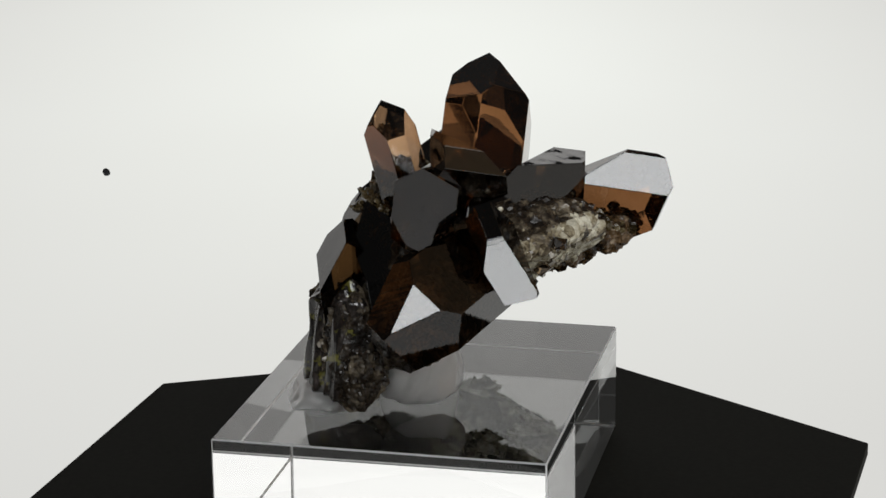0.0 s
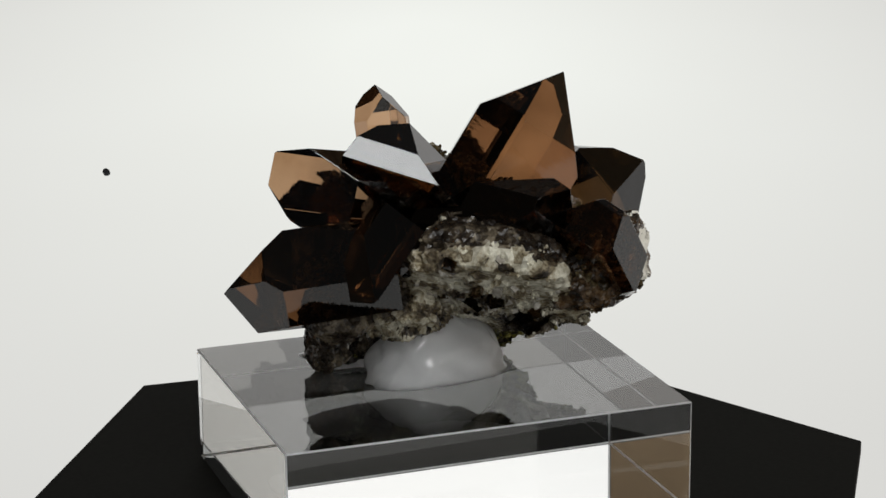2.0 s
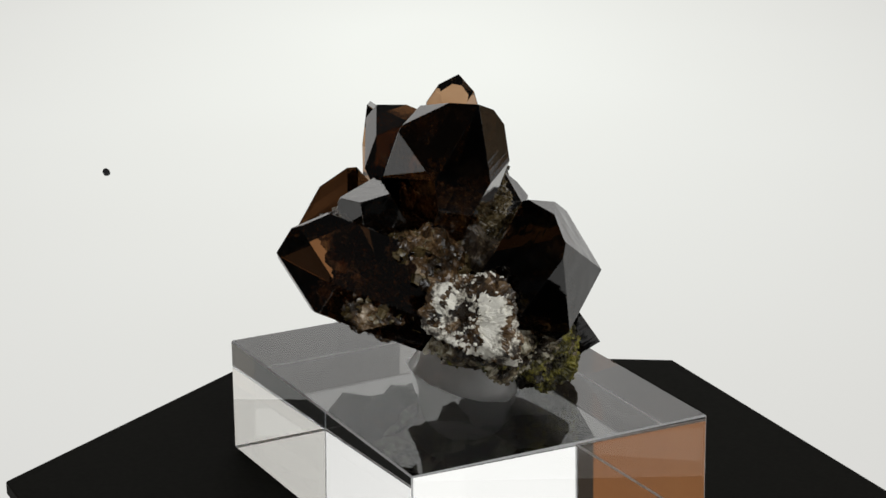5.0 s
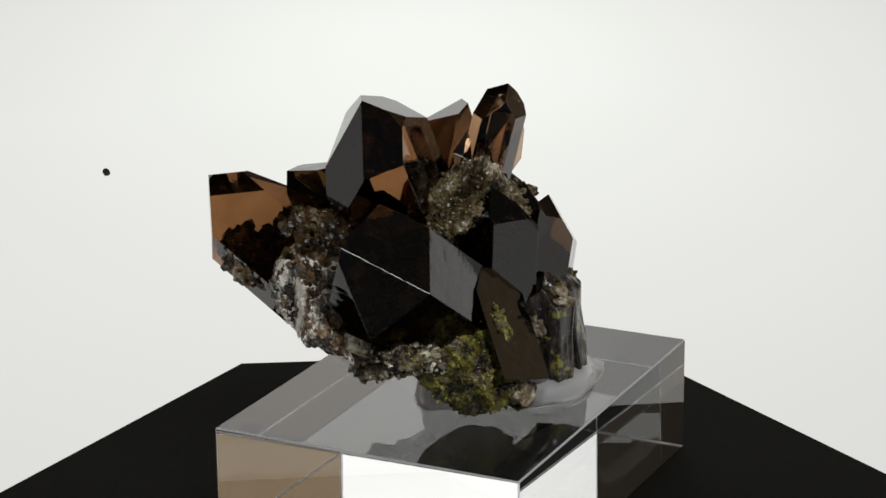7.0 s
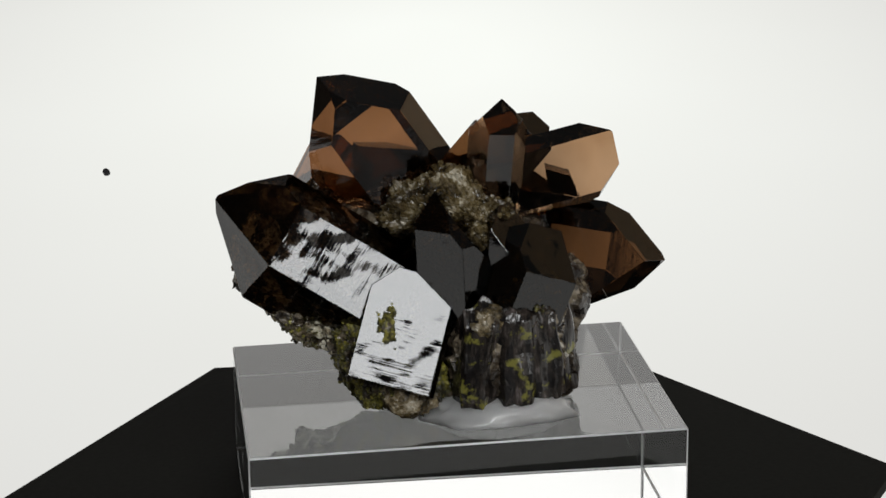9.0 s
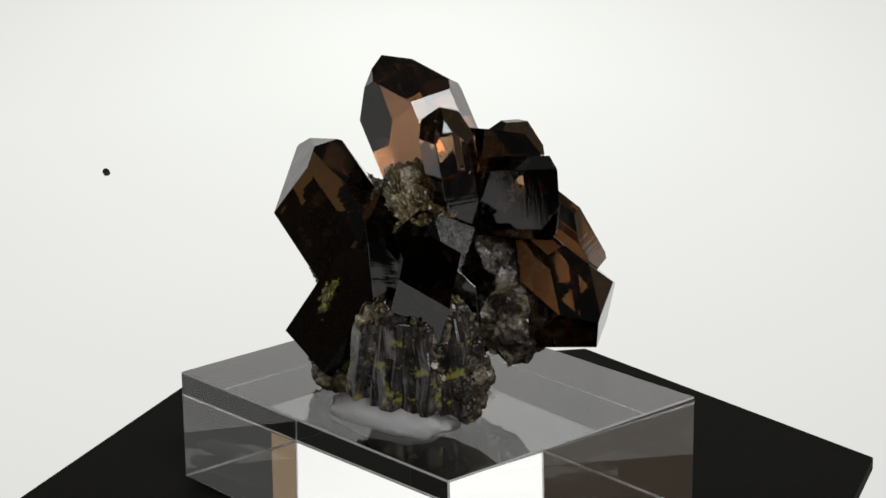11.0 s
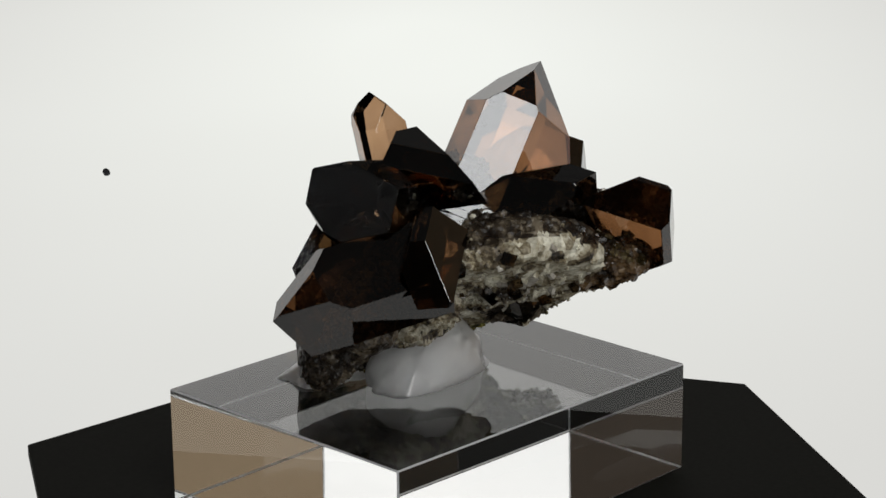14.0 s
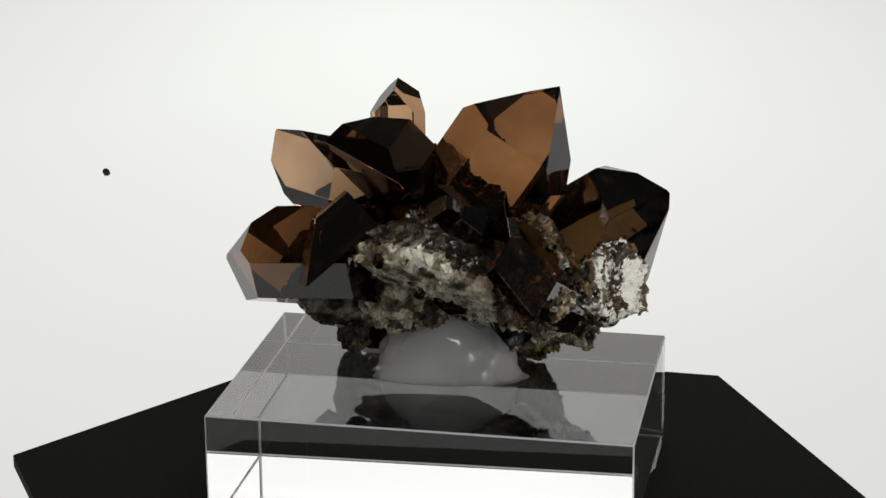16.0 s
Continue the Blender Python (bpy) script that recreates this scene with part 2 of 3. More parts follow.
def facet(q):
    """Broken stone: each cell is a small plane of its own height and tilt."""
    f = noise.voronoi(q)[1][0]
    h = noise.cell_vector(f * 7.3 + Vector((0.31, 0.17, 0.53))) - Vector((0.5, 0.5, 0.5))
    return h.x + 1.1 * (q - f).dot(h)


def crag(centre, axes, reach, detail, amp, block, seed, smooth=False):
    """Broken stone with 26 cleavage planes, at the distances reach (in mm) from its centre along the sides,
    edges and corners of a cube that lies along axes; its surface is broken like a lump's."""
    c = Vector(centre) + Vector((0, 0, TOP))
    e = [Vector(a).normalized() for a in axes]
    ways = [(i, j, k) for i in (-1, 0, 1) for j in (-1, 0, 1) for k in (-1, 0, 1) if i or j or k]
    normals = [(e[0] * i + e[1] * j + e[2] * k).normalized() for i, j, k in ways]
    bm = bmesh.new()
    bmesh.ops.create_icosphere(bm, subdivisions=detail, radius=1.0)
    off = Vector((seed * 3.7, seed * 1.3, seed * 7.1))
    size = min(reach) * 0.0012 + 0.003
    for v in bm.verts:
        d = v.co.normalized()
        total = sum(max(n.dot(d), 0.0) ** 14 * (1.0 / r) ** 14 for n, r in zip(normals, reach))
        p = d * (0.001 * 1.06 / total ** (1 / 14))
        q = p * 1000 + off
        g = amp * noise.fractal(q * 0.14, 0.9, 2.1, 4) + amp * 0.3 * noise.fractal(q * 0.8, 0.8, 2.1, 3)
        g += block * (facet(q * 0.20) + 0.40 * facet(q * 0.45) + 0.15 * facet(q * 1.1))
        v.co = c + p + d * size * g
    for f in bm.faces:
        f.smooth = smooth
    return bm


def lump(centre, axes, radii, detail, amp, block, seed, smooth=False):
    """A rough lump of rock: an ellipsoid broken by noise and by blocky cleavage steps."""
    c = Vector(centre) + Vector((0, 0, TOP))
    e = [Vector(a).normalized() for a in axes]
    bm = bmesh.new()
    bmesh.ops.create_icosphere(bm, subdivisions=detail, radius=1.0)
    off = Vector((seed * 3.7, seed * 1.3, seed * 7.1))
    size = min(radii) * 1.4
    for v in bm.verts:
        d = v.co.normalized()
        p = e[0] * d.x * radii[0] + e[1] * d.y * radii[1] + e[2] * d.z * radii[2]
        out = (e[0] * d.x / radii[0] + e[1] * d.y / radii[1] + e[2] * d.z / radii[2]).normalized()
        q = p * 1000 + off
        g = amp * noise.fractal(q * 0.14, 0.9, 2.1, 4) + amp * 0.3 * noise.fractal(q * 0.8, 0.8, 2.1, 3)
        g += block * (facet(q * 0.20) + 0.40 * facet(q * 0.45) + 0.12 * facet(q * 1.1))
        v.co = c + p + out * size * g
    for f in bm.faces:
        f.smooth = smooth
    return bm


class Chips:
    """Small broken crystals and grains, gathered into one mesh."""

    def __init__(self, seed):
        self.verts, self.faces, self.rng = [], [], random.Random(seed)

    def add(self, place, axis, r, h):
        rng = self.rng
        axis = Vector(axis).normalized()
        u = axis.orthogonal().normalized()
        v = axis.cross(u)
        a0, n, b = rng.random() * 6.28, rng.choice((4, 5, 6)), len(self.verts)
        tilt = u * rng.uniform(-0.5, 0.5) + v * rng.uniform(-0.5, 0.5)
        for level, rr in ((-0.5, 0.8), (0.62, 1.0)):
            for k in range(n):
                a = a0 + 6.2832 * (k + rng.uniform(-0.15, 0.15)) / n
                self.verts.append(place + (u * math.cos(a) + v * math.sin(a)) * r * rr + axis * h * level)
        self.verts.append(place + axis * h + tilt * r)
        top = len(self.verts) - 1
        for k in range(n):
            j = (k + 1) % n
            self.faces.append((b + k, b + j, b + n + j, b + n + k))
            self.faces.append((b + n + k, b + n + j, top))

    def scatter(self, bm, test, count, small, large, long=1.0, spread=0.6):
        bm.normal_update()
        spots = [(v.co.copy(), v.normal.copy()) for v in bm.verts if test(v.co - Vector((0, 0, TOP)), v.normal)]
        rng = self.rng
        for _ in range(count if spots else 0):
            co, no = rng.choice(spots)
            way = no + Vector((rng.gauss(0, spread), rng.gauss(0, spread), rng.gauss(0, spread)))
            r = small + (large - small) * rng.random() ** 2.2
            self.add(co + no * r * 0.1, way, r, r * long * rng.uniform(0.7, 1.7))

    def object(self, name, mat, parent, label=""):
        me = bpy.data.meshes.new(name)
        me.from_pydata(self.verts, [], self.faces)
        me.materials.append(mat)
        ob = new(name, me)
        ob.parent = parent
        return tagged(ob, label, kind="stuff")


# ---- setting ----
def build_sweep():
    bm = bmesh.new()
    line = [(-0.10, 0.0), (0.6, 0.0)]
    for i in range(1, 13):
        a = radians(90 * i / 12)
        line.append((0.6 + 0.4 * math.sin(a), 0.4 - 0.4 * math.cos(a)))
    line.append((1.0, 0.53))
    rows = [[bm.verts.new((x, y, z)) for x in (-1.0, 0.84)] for y, z in line]
    for a, b in zip(rows, rows[1:]):
        bm.faces.new((a[0], a[1], b[1], b[0]))
    for f in bm.faces:
        f.smooth = True
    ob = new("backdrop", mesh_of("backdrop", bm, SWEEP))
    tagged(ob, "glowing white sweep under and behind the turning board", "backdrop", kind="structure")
    table = new("ground", mesh_of("ground", prism([(-3, -3), (3, -3), (3, 3), (-3, 3)], -0.03, -0.003), TABLE))
    tagged(table, "dark tabletop that carries the white sweep", "table", kind="structure")


def build_walls():
    for name, pts, mat, label in (
            ("wall_west", [(-1.06, -1.4), (-1.0, -1.4), (-1.0, 0.40), (-1.06, 0.40)], DIM_WALL, "plain dark brown wall beside the lit table"),
            ("wall_rust", [(-1.06, 0.40), (-1.0, 0.40), (-1.0, 0.645), (-1.06, 0.645)], RUST_WALL, "plain rust-brown wall beside the lit table"),
            ("wall_dark", [(-1.06, 0.645), (-1.0, 0.645), (-1.0, 0.76), (-1.06, 0.76)], DIM_WALL, "dark brown strip of wall beside the lit table"),
            ("wall_north_west", [(-1.06, 0.76), (-1.0, 0.76), (-1.0, 1.3), (-1.06, 1.3)], WALL, "plain tan wall beside the lit table"),
            ("wall_east", [(0.84, -0.15), (0.9, -0.15), (0.9, 1.3), (0.84, 1.3)], WALL, "plain tan wall beside the lit table")):
        ob = new(name, mesh_of(name, prism(pts, -0.003, 1.6), mat))
        tagged(ob, label, "wall", kind="structure")


def build_speck():
    bm = bmesh.new()
    bmesh.ops.create_icosphere(bm, subdivisions=3, radius=0.0011)
    for v in bm.verts:
        v.co *= 1 + 0.3 * noise.noise(v.co * 900)
    for f in bm.faces:
        f.smooth = True
    ob = new("dust_speck", mesh_of("dust_speck", bm, SPECK))
    ob.location = (-0.0954, 0.2430, 0.0009)
    tagged(ob, "tiny dark speck of dirt lying on the white sweep", "speck")


build_sweep()
build_walls()
build_speck()


# ---- things on the board ----
def build_board():
    corners = ((0.0850, 97.5), (0.0843, 156.5), (0.0845, 217.9), (0.0861, 277.8), (0.0866, 337.9), (0.0834, 37.7))
    bm = prism([(-0.0008 + r * math.cos(radians(a)), 0.0005 + r * math.sin(radians(a))) for r, a in corners], 0.0012, 0.0038, 0.0002)
    for v in bm.verts:
        v.co.z += 0.0073 * v.co.x - 0.0025 * v.co.y
    ob = new("turntable_board", mesh_of("turntable_board", bm, BOARD))
    return tagged(ob, "matte black hexagonal board turning on the sweep", "turntable")


def build_block():
    c, s = math.cos(radians(70.0)), math.sin(radians(70.0))
    w, l = 0.0293, 0.0380
    bm = prism([(a, b) for a, b in ((w, -l), (w, l), (-w, l), (-w, -l))], 0.0042, TOP, 0.00028)
    for v in bm.verts:
        if v.co.z > 0.015:
            v.co.z -= 0.0142 * v.co.y
        v.co.x, v.co.y = -0.00078 + c * v.co.x - s * v.co.y, -0.00309 + s * v.co.x + c * v.co.y
    ob = new("display_block", mesh_of("display_block", bm, ACRYLIC))
    ob.data.materials.append(FROSTED)
    for face in ob.data.polygons:
        face.material_index = int(face.area < 0.0001)
    return tagged(ob, "clear polished acrylic block under the smoky quartz cluster", "display base")


def build_glue(centre, along, radii, lean, seed, label):
    bm = bmesh.new()
    bmesh.ops.create_icosphere(bm, subdivisions=5, radius=1.0)
    e1 = Vector((along[0], along[1], 0)).normalized()
    e2 = Vector((-e1.y, e1.x, 0))
    for v in bm.verts:
        d = v.co.copy()
        z = max(d.z, -0.05)
        flare = 1 + 0.14 * (1 - z) ** 3
        g = 1 + 0.20 * noise.noise(d * 1.5 + Vector((seed, 0, 0))) + 0.08 * noise.noise(d * 3.5 + Vector((seed, 5, 0)))
        p = (e1 * d.x * radii[0] + e2 * d.y * radii[1]) * g * flare
        v.co = Vector((centre[0], centre[1], TOP + 0.0003)) + p + Vector((lean[0] * z, lean[1] * z, z * radii[2] * g))
    for f in bm.faces:
        f.smooth = True
    ob = new("glue_blob", mesh_of("glue_blob", bm, GLUE))
    return tagged(ob, label, "glue", "glue blobs under the cluster")


E1, E2, NORM = (0.152, 0.893, 0.43), (0.896, -0.310, 0.327), (0.423, 0.332, -0.843)


def build_cluster():
    root = new("quartz_cluster")
    tagged(root, "smoky quartz crystal cluster on pale rock matrix", "mineral specimen")

    def crystal(mat, origin, axis, roll, sides, rhombs, base=0.012, label=""):
        ob = part("crystal", quartz(sides, rhombs, base, roll), mat, root, label)
        ob.matrix_basis = upright(origin, axis)
        return ob

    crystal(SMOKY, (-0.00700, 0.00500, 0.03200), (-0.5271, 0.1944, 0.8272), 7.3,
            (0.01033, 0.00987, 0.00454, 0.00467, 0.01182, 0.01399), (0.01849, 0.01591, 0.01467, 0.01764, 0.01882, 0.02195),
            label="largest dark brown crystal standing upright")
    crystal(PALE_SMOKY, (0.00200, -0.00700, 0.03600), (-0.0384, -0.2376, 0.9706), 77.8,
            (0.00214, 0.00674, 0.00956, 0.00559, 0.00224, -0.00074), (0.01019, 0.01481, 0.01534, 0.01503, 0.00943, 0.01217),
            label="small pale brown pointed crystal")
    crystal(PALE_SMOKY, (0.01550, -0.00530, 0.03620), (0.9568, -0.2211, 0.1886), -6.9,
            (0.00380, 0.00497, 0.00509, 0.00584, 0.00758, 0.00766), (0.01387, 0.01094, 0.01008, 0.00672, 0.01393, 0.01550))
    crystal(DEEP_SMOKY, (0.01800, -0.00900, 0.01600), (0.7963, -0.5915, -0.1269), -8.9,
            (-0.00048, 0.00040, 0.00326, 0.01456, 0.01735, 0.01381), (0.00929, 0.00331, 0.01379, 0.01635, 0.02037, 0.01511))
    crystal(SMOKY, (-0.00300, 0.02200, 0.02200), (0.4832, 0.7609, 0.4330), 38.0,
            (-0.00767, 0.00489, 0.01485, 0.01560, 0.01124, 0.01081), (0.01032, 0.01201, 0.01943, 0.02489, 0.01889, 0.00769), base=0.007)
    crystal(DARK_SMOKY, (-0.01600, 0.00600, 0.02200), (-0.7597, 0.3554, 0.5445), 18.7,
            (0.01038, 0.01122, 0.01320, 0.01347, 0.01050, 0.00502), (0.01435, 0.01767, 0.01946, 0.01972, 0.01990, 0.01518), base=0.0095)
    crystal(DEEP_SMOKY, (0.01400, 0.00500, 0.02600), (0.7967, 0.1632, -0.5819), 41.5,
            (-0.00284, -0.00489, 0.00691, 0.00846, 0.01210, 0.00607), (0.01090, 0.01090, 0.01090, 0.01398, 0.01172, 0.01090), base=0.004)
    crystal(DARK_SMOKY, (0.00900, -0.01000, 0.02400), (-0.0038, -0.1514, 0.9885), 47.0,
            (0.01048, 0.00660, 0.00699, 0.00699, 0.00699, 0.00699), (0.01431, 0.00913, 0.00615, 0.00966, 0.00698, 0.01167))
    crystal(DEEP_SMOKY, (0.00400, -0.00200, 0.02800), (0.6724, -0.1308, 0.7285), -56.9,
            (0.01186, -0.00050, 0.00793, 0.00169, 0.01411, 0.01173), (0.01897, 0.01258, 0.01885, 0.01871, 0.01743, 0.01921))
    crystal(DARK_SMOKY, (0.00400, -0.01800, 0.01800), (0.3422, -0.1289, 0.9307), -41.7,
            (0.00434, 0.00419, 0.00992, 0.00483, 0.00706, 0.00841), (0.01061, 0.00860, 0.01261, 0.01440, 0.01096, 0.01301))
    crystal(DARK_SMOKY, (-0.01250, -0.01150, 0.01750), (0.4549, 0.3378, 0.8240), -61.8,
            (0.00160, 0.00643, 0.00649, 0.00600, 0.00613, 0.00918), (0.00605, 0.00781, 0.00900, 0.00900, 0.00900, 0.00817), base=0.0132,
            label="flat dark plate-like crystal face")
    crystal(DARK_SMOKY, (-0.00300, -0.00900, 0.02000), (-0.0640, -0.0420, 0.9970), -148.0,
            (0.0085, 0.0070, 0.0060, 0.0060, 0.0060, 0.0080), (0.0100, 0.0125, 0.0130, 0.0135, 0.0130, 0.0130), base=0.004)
    green = Chips(3)
    for x, y, r, h, lean, roll in ((-0.0035, -0.0190, 0.0050, 0.0160, (0.10, 0.02), 12), (0.0032, -0.0208, 0.0052, 0.0178, (0.04, 0.10), 40),
                                   (0.0088, -0.0200, 0.0050, 0.0150, (-0.06, 0.12), 5), (0.0118, -0.0182, 0.0046, 0.0188, (-0.10, 0.05), 50)):
        rng = random.Random(int(x * 1e5) + 7)
        stub = quartz([r * rng.uniform(0.75, 1.1) for _ in range(6)], [h * 0.62 + r * rng.uniform(0.3, 0.9) for _ in range(6)], 0.0, roll, 0.0002)
        bmesh.ops.triangulate(stub, faces=stub.faces[:])
        bmesh.ops.subdivide_edges(stub, edges=stub.edges[:], cuts=7, use_grid_fill=True)
        for v in stub.verts:
            q = v.co * 1000 + Vector((x * 9000, y * 9000, 0))
            v.co += Vector((noise.noise(Vector((q.x, q.y, q.z * 0.3)) * 0.5), noise.noise(Vector((q.y, q.x, q.z * 0.3)) * 0.5), noise.noise(q * 0.5))) * 0.0008
        ob = part("rough_crystal", stub, STRIPED, root, "dull dark striated crystal")
        ob.matrix_basis = upright((x, y, 0.0024), (lean[0] + 0.001, lean[1], 1.0))
    crystal(DARK_SMOKY, (-0.00300, 0.01200, 0.02400), (-0.3609, 0.7154, 0.5983), 39.2,
            (0.00450, 0.00450, 0.00902, 0.00451, 0.01715, 0.01100), (0.01384, 0.01445, 0.00917, 0.01532, 0.01749, 0.01971), base=0.008)

    body = crag((-0.0025, 0.0078, 0.0220), (E1, E2, NORM),
                (14.8, 26.9, 24.6, 14.8, 27.5, 19.8, 14.8, 24.3, 19.7, 11.5, 20.5, 15.5, 6.8, 5.2, 11.5, 20.5, 15.1, 14.8, 24.3, 19.1, 14.8, 27.5, 16.8, 14.8, 24.3, 19.6), 6, 0.16, 0.14, 1)
    column = crag((0.0050, -0.0170, 0.0100), ((1, 0, 0), (0, 1, 0), (0, 0, 1)),
                  (11.0, 10.0, 8.5, 11.0, 11.0, 10.5, 11.0, 11.0, 9.3, 10.3, 6.0, 10.2, 7.3, 12.2, 8.6, 6.0, 8.9, 9.7, 8.5, 13.8, 10.7, 9.5, 15.3, 7.3, 8.2, 13.8), 6, 0.12, 0.14, 2)
    toe = crag((-0.0150, -0.0066, 0.0098), ((1, 0, 0), (0, 1, 0), (0, 0, 1)),
               (9.4, 7.7, 7.7, 8.5, 7.3, 8.9, 13.6, 10.2, 8.6, 14.8, 8.9, 7.8, 8.8, 9.8, 12.2, 9.1, 9.0, 16.8, 14.4, 8.6, 11.9, 7.9, 8.9, 3.7, 8.0, 8.6), 6, 0.18, 0.20, 3)
    rim = crag((-0.0225, 0.0045, 0.0135), ((1, 0, 0), (0, 1, 0), (0, 0, 1)),
               (7.9, 5.7, 6.8, 4.1, 7.5, 9.7, 8.1, 10.1, 11.1, 8.2, 8.0, 4.7, 4.4, 7.2, 8.3, 10.6, 9.0, 11.1, 8.2, 4.4, 13.3, 13.4, 5.1, 13.9, 13.7, 8.2), 6, 0.25, 0.22, 8)
    heel = lump((-0.0130, -0.0090, 0.0048), ((1, -0.4, 0), (0.4, 1, 0), (0, 0, 1)), (0.0070, 0.0045, 0.0048), 5, 0.2, 0.16, 9)
    shoulder = crag((-0.0248, 0.0213, 0.0224), (E1, E2, NORM),
                    (8.3, 13.5, 11.8, 6.8, 14.2, 11.6, 6.0, 6.1, 8.2, 8.5, 6.5, 5.0, 9.8, 4.6, 6.8, 4.2, 6.2, 6.6, 2.7, 5.9, 8.0, 7.6, 8.9, 6.4, 6.6, 8.0), 6, 0.30, 0.20, 31)
    flank = lump((-0.0105, 0.0285, 0.0240), (E1, E2, NORM), (0.0098, 0.0062, 0.0054), 5, 0.25, 0.16, 12)
    # Added unseen inside a crystal, to block bright reflections within it.
    root_filler = lump((0.0190, -0.0080, 0.0165), ((1, 0, 0), (0, 1, 0), (0, 0, 1)), (0.0075, 0.0068, 0.0068), 4, 0.15, 0.1, 13)
    saddle = lump((-0.0022, -0.0056, 0.0330), ((0.62, -0.78, 0), (0.78, 0.62, 0.2), (-0.2, 0, 1)), (0.0130, 0.0064, 0.0062), 6, 0.40, 0.16, 5)
    # Opaque dark filler added at the centre, so the crystals look black there.
    core = lump((0.009, -0.004, 0.024), ((1, 0, 0), (0, 1, 0), (0, 0, 1)), (0.010, 0.009, 0.0095), 4, 0.1, 0.05, 6)
    ledge = lump((0.0135, -0.0170, 0.0075), ((1, 0, 0), (0, 1, 0), (0, 0, 1)), (0.0045, 0.0050, 0.0068), 5, 0.2, 0.16, 10)
    sole = lump((0.0085, -0.0040, 0.0145), (E1, E2, NORM), (0.0110, 0.0090, 0.0050), 5, 0.2, 0.16, 11)
    scab = lump((-0.0158, 0.0205, 0.0272), ((0.382, 0.80, 0.463), (0.348, -0.589, 0.729), (-0.856, 0.117, 0.503)), (0.0085, 0.0088, 0.0030), 5, 0.3, 0.3, 16)
    foot = lump((-0.0135, -0.0146, 0.0032), ((1, 0, 0), (0, 1, 0), (0, 0, 1)), (0.0048, 0.0030, 0.0034), 5, 0.25, 0.2, 14)
    pebble = lump((-0.0020, -0.0212, 0.0172), ((1, 0, 0.3), (0, 1, 0), (-0.3, 0, 1)), (0.0030, 0.0020, 0.0026), 5, 0.3, 0.6, 15)
    # Another added filler; it shuts a bright gap between the crystals.
    back = lump((-0.006, 0.010, 0.029), ((1, 0, 0), (0, 1, 0), (0, 0, 1)), (0.011, 0.009, 0.0065), 4, 0.1, 0.05, 7)
    pale = Chips(1)
    pale.scatter(body, lambda p, n: n.dot(Vector(NORM)) > 0.25, 120, 0.0003, 0.0012, 0.5, 0.7)
    pale.scatter(column, lambda p, n: p.x > 0.004 and p.z < 0.012, 90, 0.0002, 0.0008)
    spark = Chips(5)
    spark.scatter(saddle, lambda p, n: n.z > -0.3, 900, 0.00015, 0.0006, 0.9, 0.9)
    spark.scatter(scab, lambda p, n: True, 260, 0.0004, 0.0015, 0.7, 0.9)
    spark.scatter(flank, lambda p, n: n.z > -0.2, 100, 0.0004, 0.0012, 0.8, 0.9)
    crumb = Chips(6)
    crumb.scatter(body, lambda p, n: n.dot(Vector(NORM)) > -0.1, 600, 0.00015, 0.0007, 0.8, 0.9)
    crumb.scatter(sole, lambda p, n: n.dot(Vector(NORM)) > -0.1, 250, 0.00015, 0.0006, 0.8, 0.9)
    crumb.scatter(rim, lambda p, n: n.z < 0.2, 300, 0.0002, 0.0007, 0.8, 0.9)
    dark = Chips(2)
    dark.scatter(body, lambda p, n: n.dot(Vector(NORM)) > 0.25, 18, 0.0006, 0.0020, 0.6, 0.7)
    green.scatter(toe, lambda p, n: n.x < 0.6, 1900, 0.00012, 0.00045, 1.2, 1.0)
    green.scatter(rim, lambda p, n: n.z < 0.4 and noise.noise(p * 300) > 0.0, 300, 0.00012, 0.00045, 1.3, 1.0)
    green.scatter(column, lambda p, n: 0.004 < p.x < 0.008 and n.y < 0.3, 320, 0.00015, 0.0005, 2.0, 1.0)
    white = Chips(4)
    white.scatter(shoulder, lambda p, n: noise.noise(p * 260) > -0.15, 260, 0.00015, 0.0005, 0.6, 0.9)

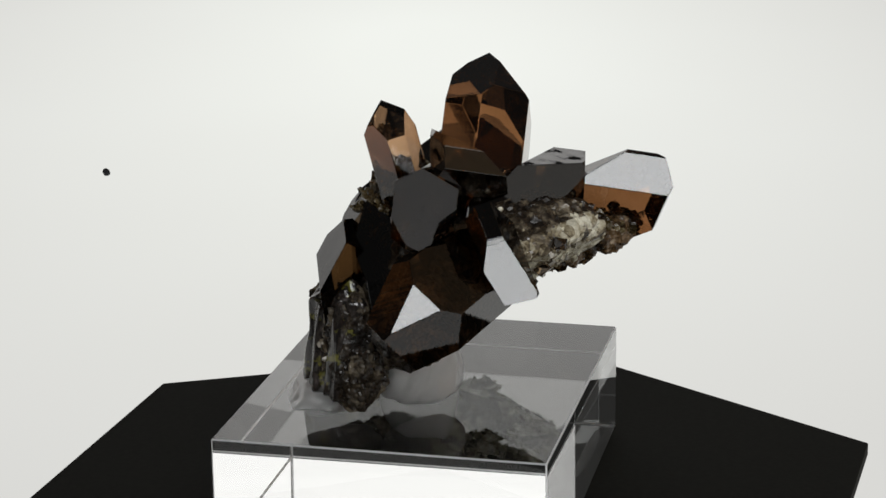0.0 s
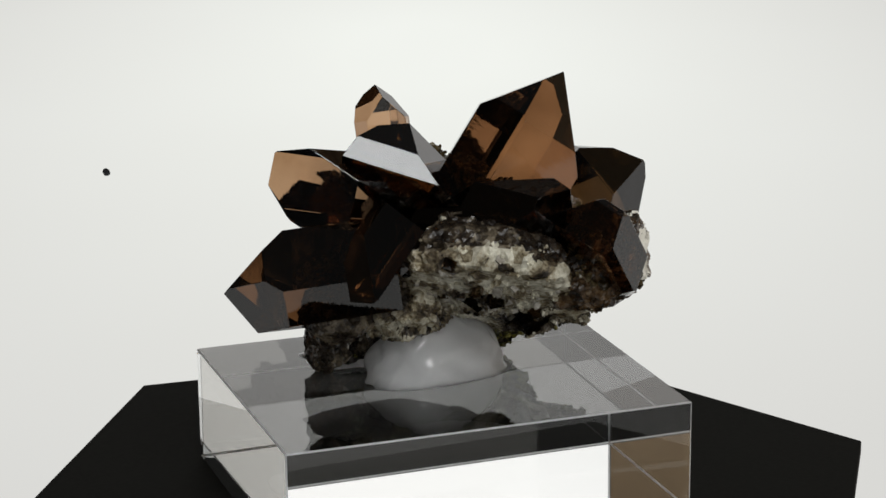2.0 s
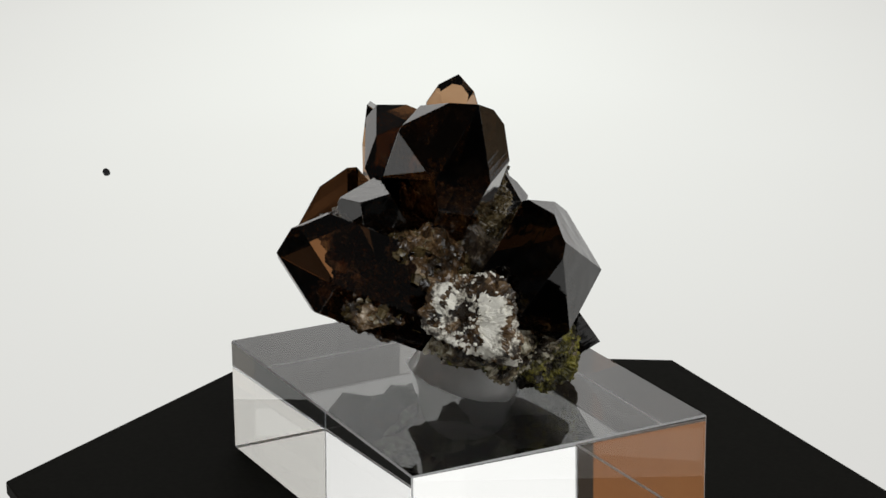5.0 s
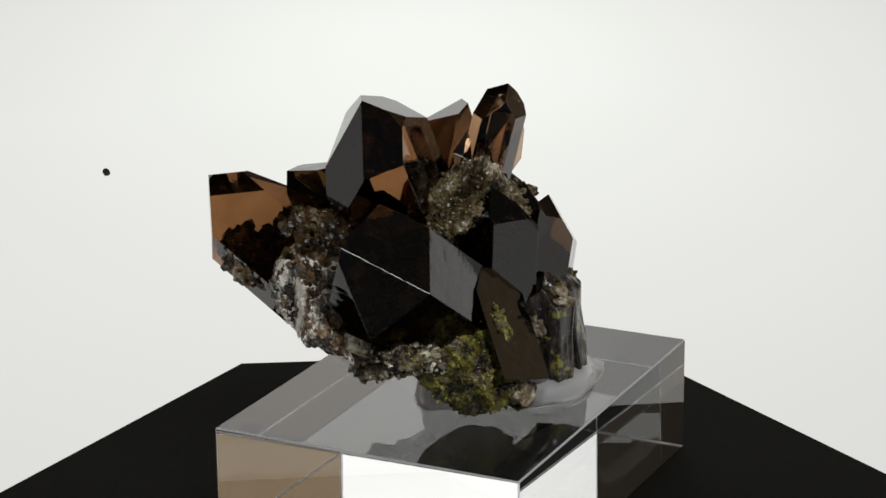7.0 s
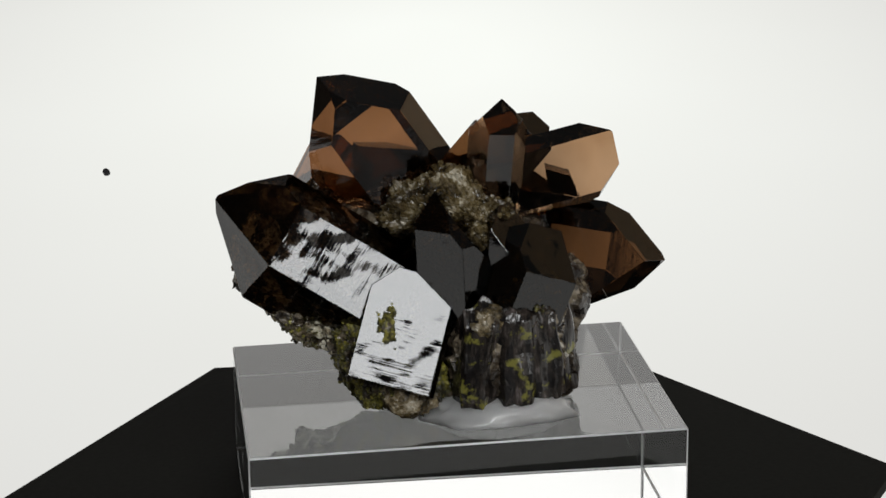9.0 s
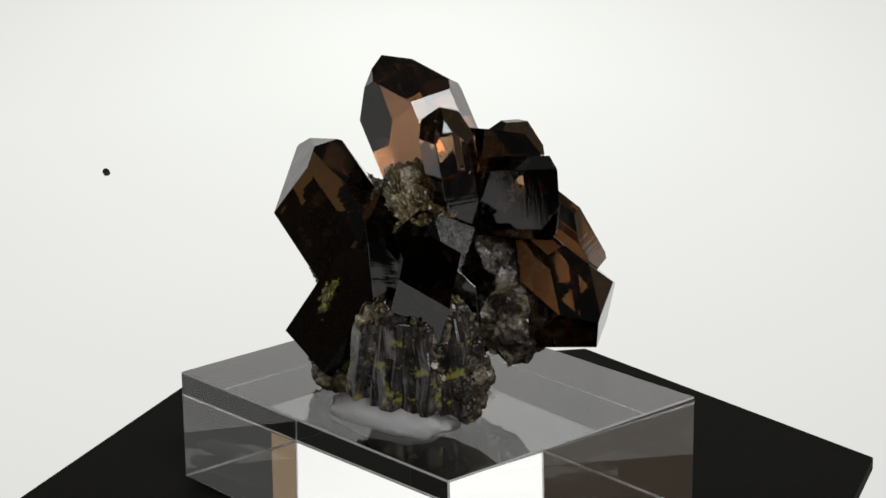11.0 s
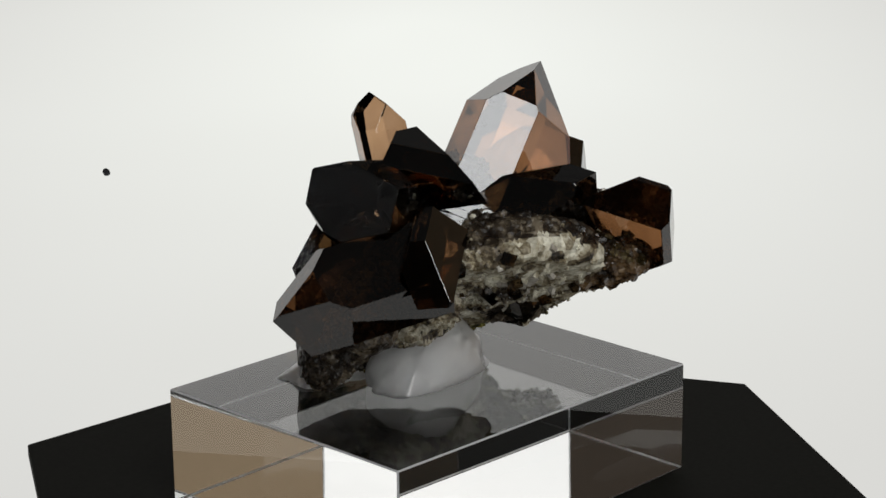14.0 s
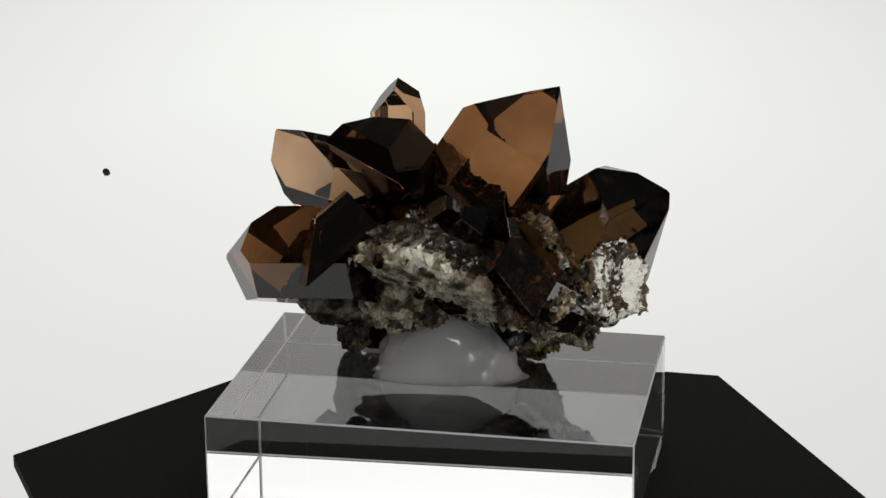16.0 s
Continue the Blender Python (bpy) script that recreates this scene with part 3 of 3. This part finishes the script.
    def rock(bm, mat, label="", upper=None, patches=None, share=0.0):
        """A lump as a part; its upper side, between the crystals, or patches of it may be of another stone."""
        ob = part("matrix_or_filler", bm, mat, root, label)
        if patches:
            ob.data.materials.append(patches)
            for face in ob.data.polygons:
                face.material_index = int(noise.noise(face.center * 190) + 0.5 * noise.noise(face.center * 520) + 0.25 * noise.noise(face.center * 1500) < share)
        if upper:
            ob.data.materials.append(upper)
            heights = [face.center.dot(Vector(NORM)) for face in ob.data.polygons]
            low, high = min(heights), max(heights)
            for face, h in zip(ob.data.polygons, heights):
                edge = 0.65 + 0.22 * noise.noise(face.center * 220) + 0.08 * noise.noise(face.center * 700)
                face.material_index = int((h - low) / (high - low) < edge)

    rock(body, ROCK, "pale grey broken quartz rock", DARK_ROCK)
    rock(column, DARK_ROCK, "dark striated rock")
    rock(toe, GREEN, "rock crusted with moss-green grains", patches=DARK_ROCK, share=-0.22)
    rock(rim, DARK_ROCK, patches=ROCK, share=-0.15)
    rock(heel, DARK_ROCK)
    rock(flank, AMBER, "brown glassy broken quartz")
    rock(root_filler, DARK_ROCK)
    rock(ledge, DARK_ROCK)
    rock(sole, ROCK, "grey rock under the crystals", patches=DARK_ROCK, share=-0.25)
    rock(shoulder, WHITE, "chalky white granular rock", patches=AMBER, share=0.0)
    rock(saddle, GOLDEN, "brown rock under glassy druse")
    rock(core, DARK_ROCK, "hidden dark filler that blocks light between the crystals")
    rock(back, DARK_ROCK)
    rock(scab, AMBER, "brown broken quartz on the crystal's flank")
    rock(foot, DRUSE)
    rock(pebble, DRUSE, "grey-brown lump of broken quartz")
    crumb.object("gravel", ROCK, root, "crumbly grey and cream quartz grains")
    pale.object("pale_crust", MILKY, root, "glassy pale quartz chips")
    spark.object("druse", GOLDEN, root, "small glassy brown grains")
    dark.object("dark_crust", DARK_SMOKY, root, "dark brown quartz chips")
    green.object("green_crust", GREEN, root, "yellow-green mineral grains")
    white.object("white_crust", WHITE, root, "chalky white mineral grains")
    return root


board = build_board()
block = build_block()
cluster = build_cluster()
blobs = [build_glue((-0.0012, -0.0040), (-0.965, 0.262), (0.0131, 0.0066, 0.0118), (0.0, 0.001), 3.0,
                    "tall cloudy white glue blob under the rock matrix"),
         build_glue((0.0006, -0.0200), (0.94, -0.34), (0.0122, 0.0070, 0.0042), (0.0, 0.0), 9.0,
                    "flat cloudy white glue blob on the acrylic block")]


# ---- what turns ----
def motions():
    rows = [(i * 0.25, pose(0, 0, 0, 0, 0, spin(i * 0.25))) for i in range(65)]
    for thing in (board, block, cluster, *blobs):
        walk(thing, rows)


motions()
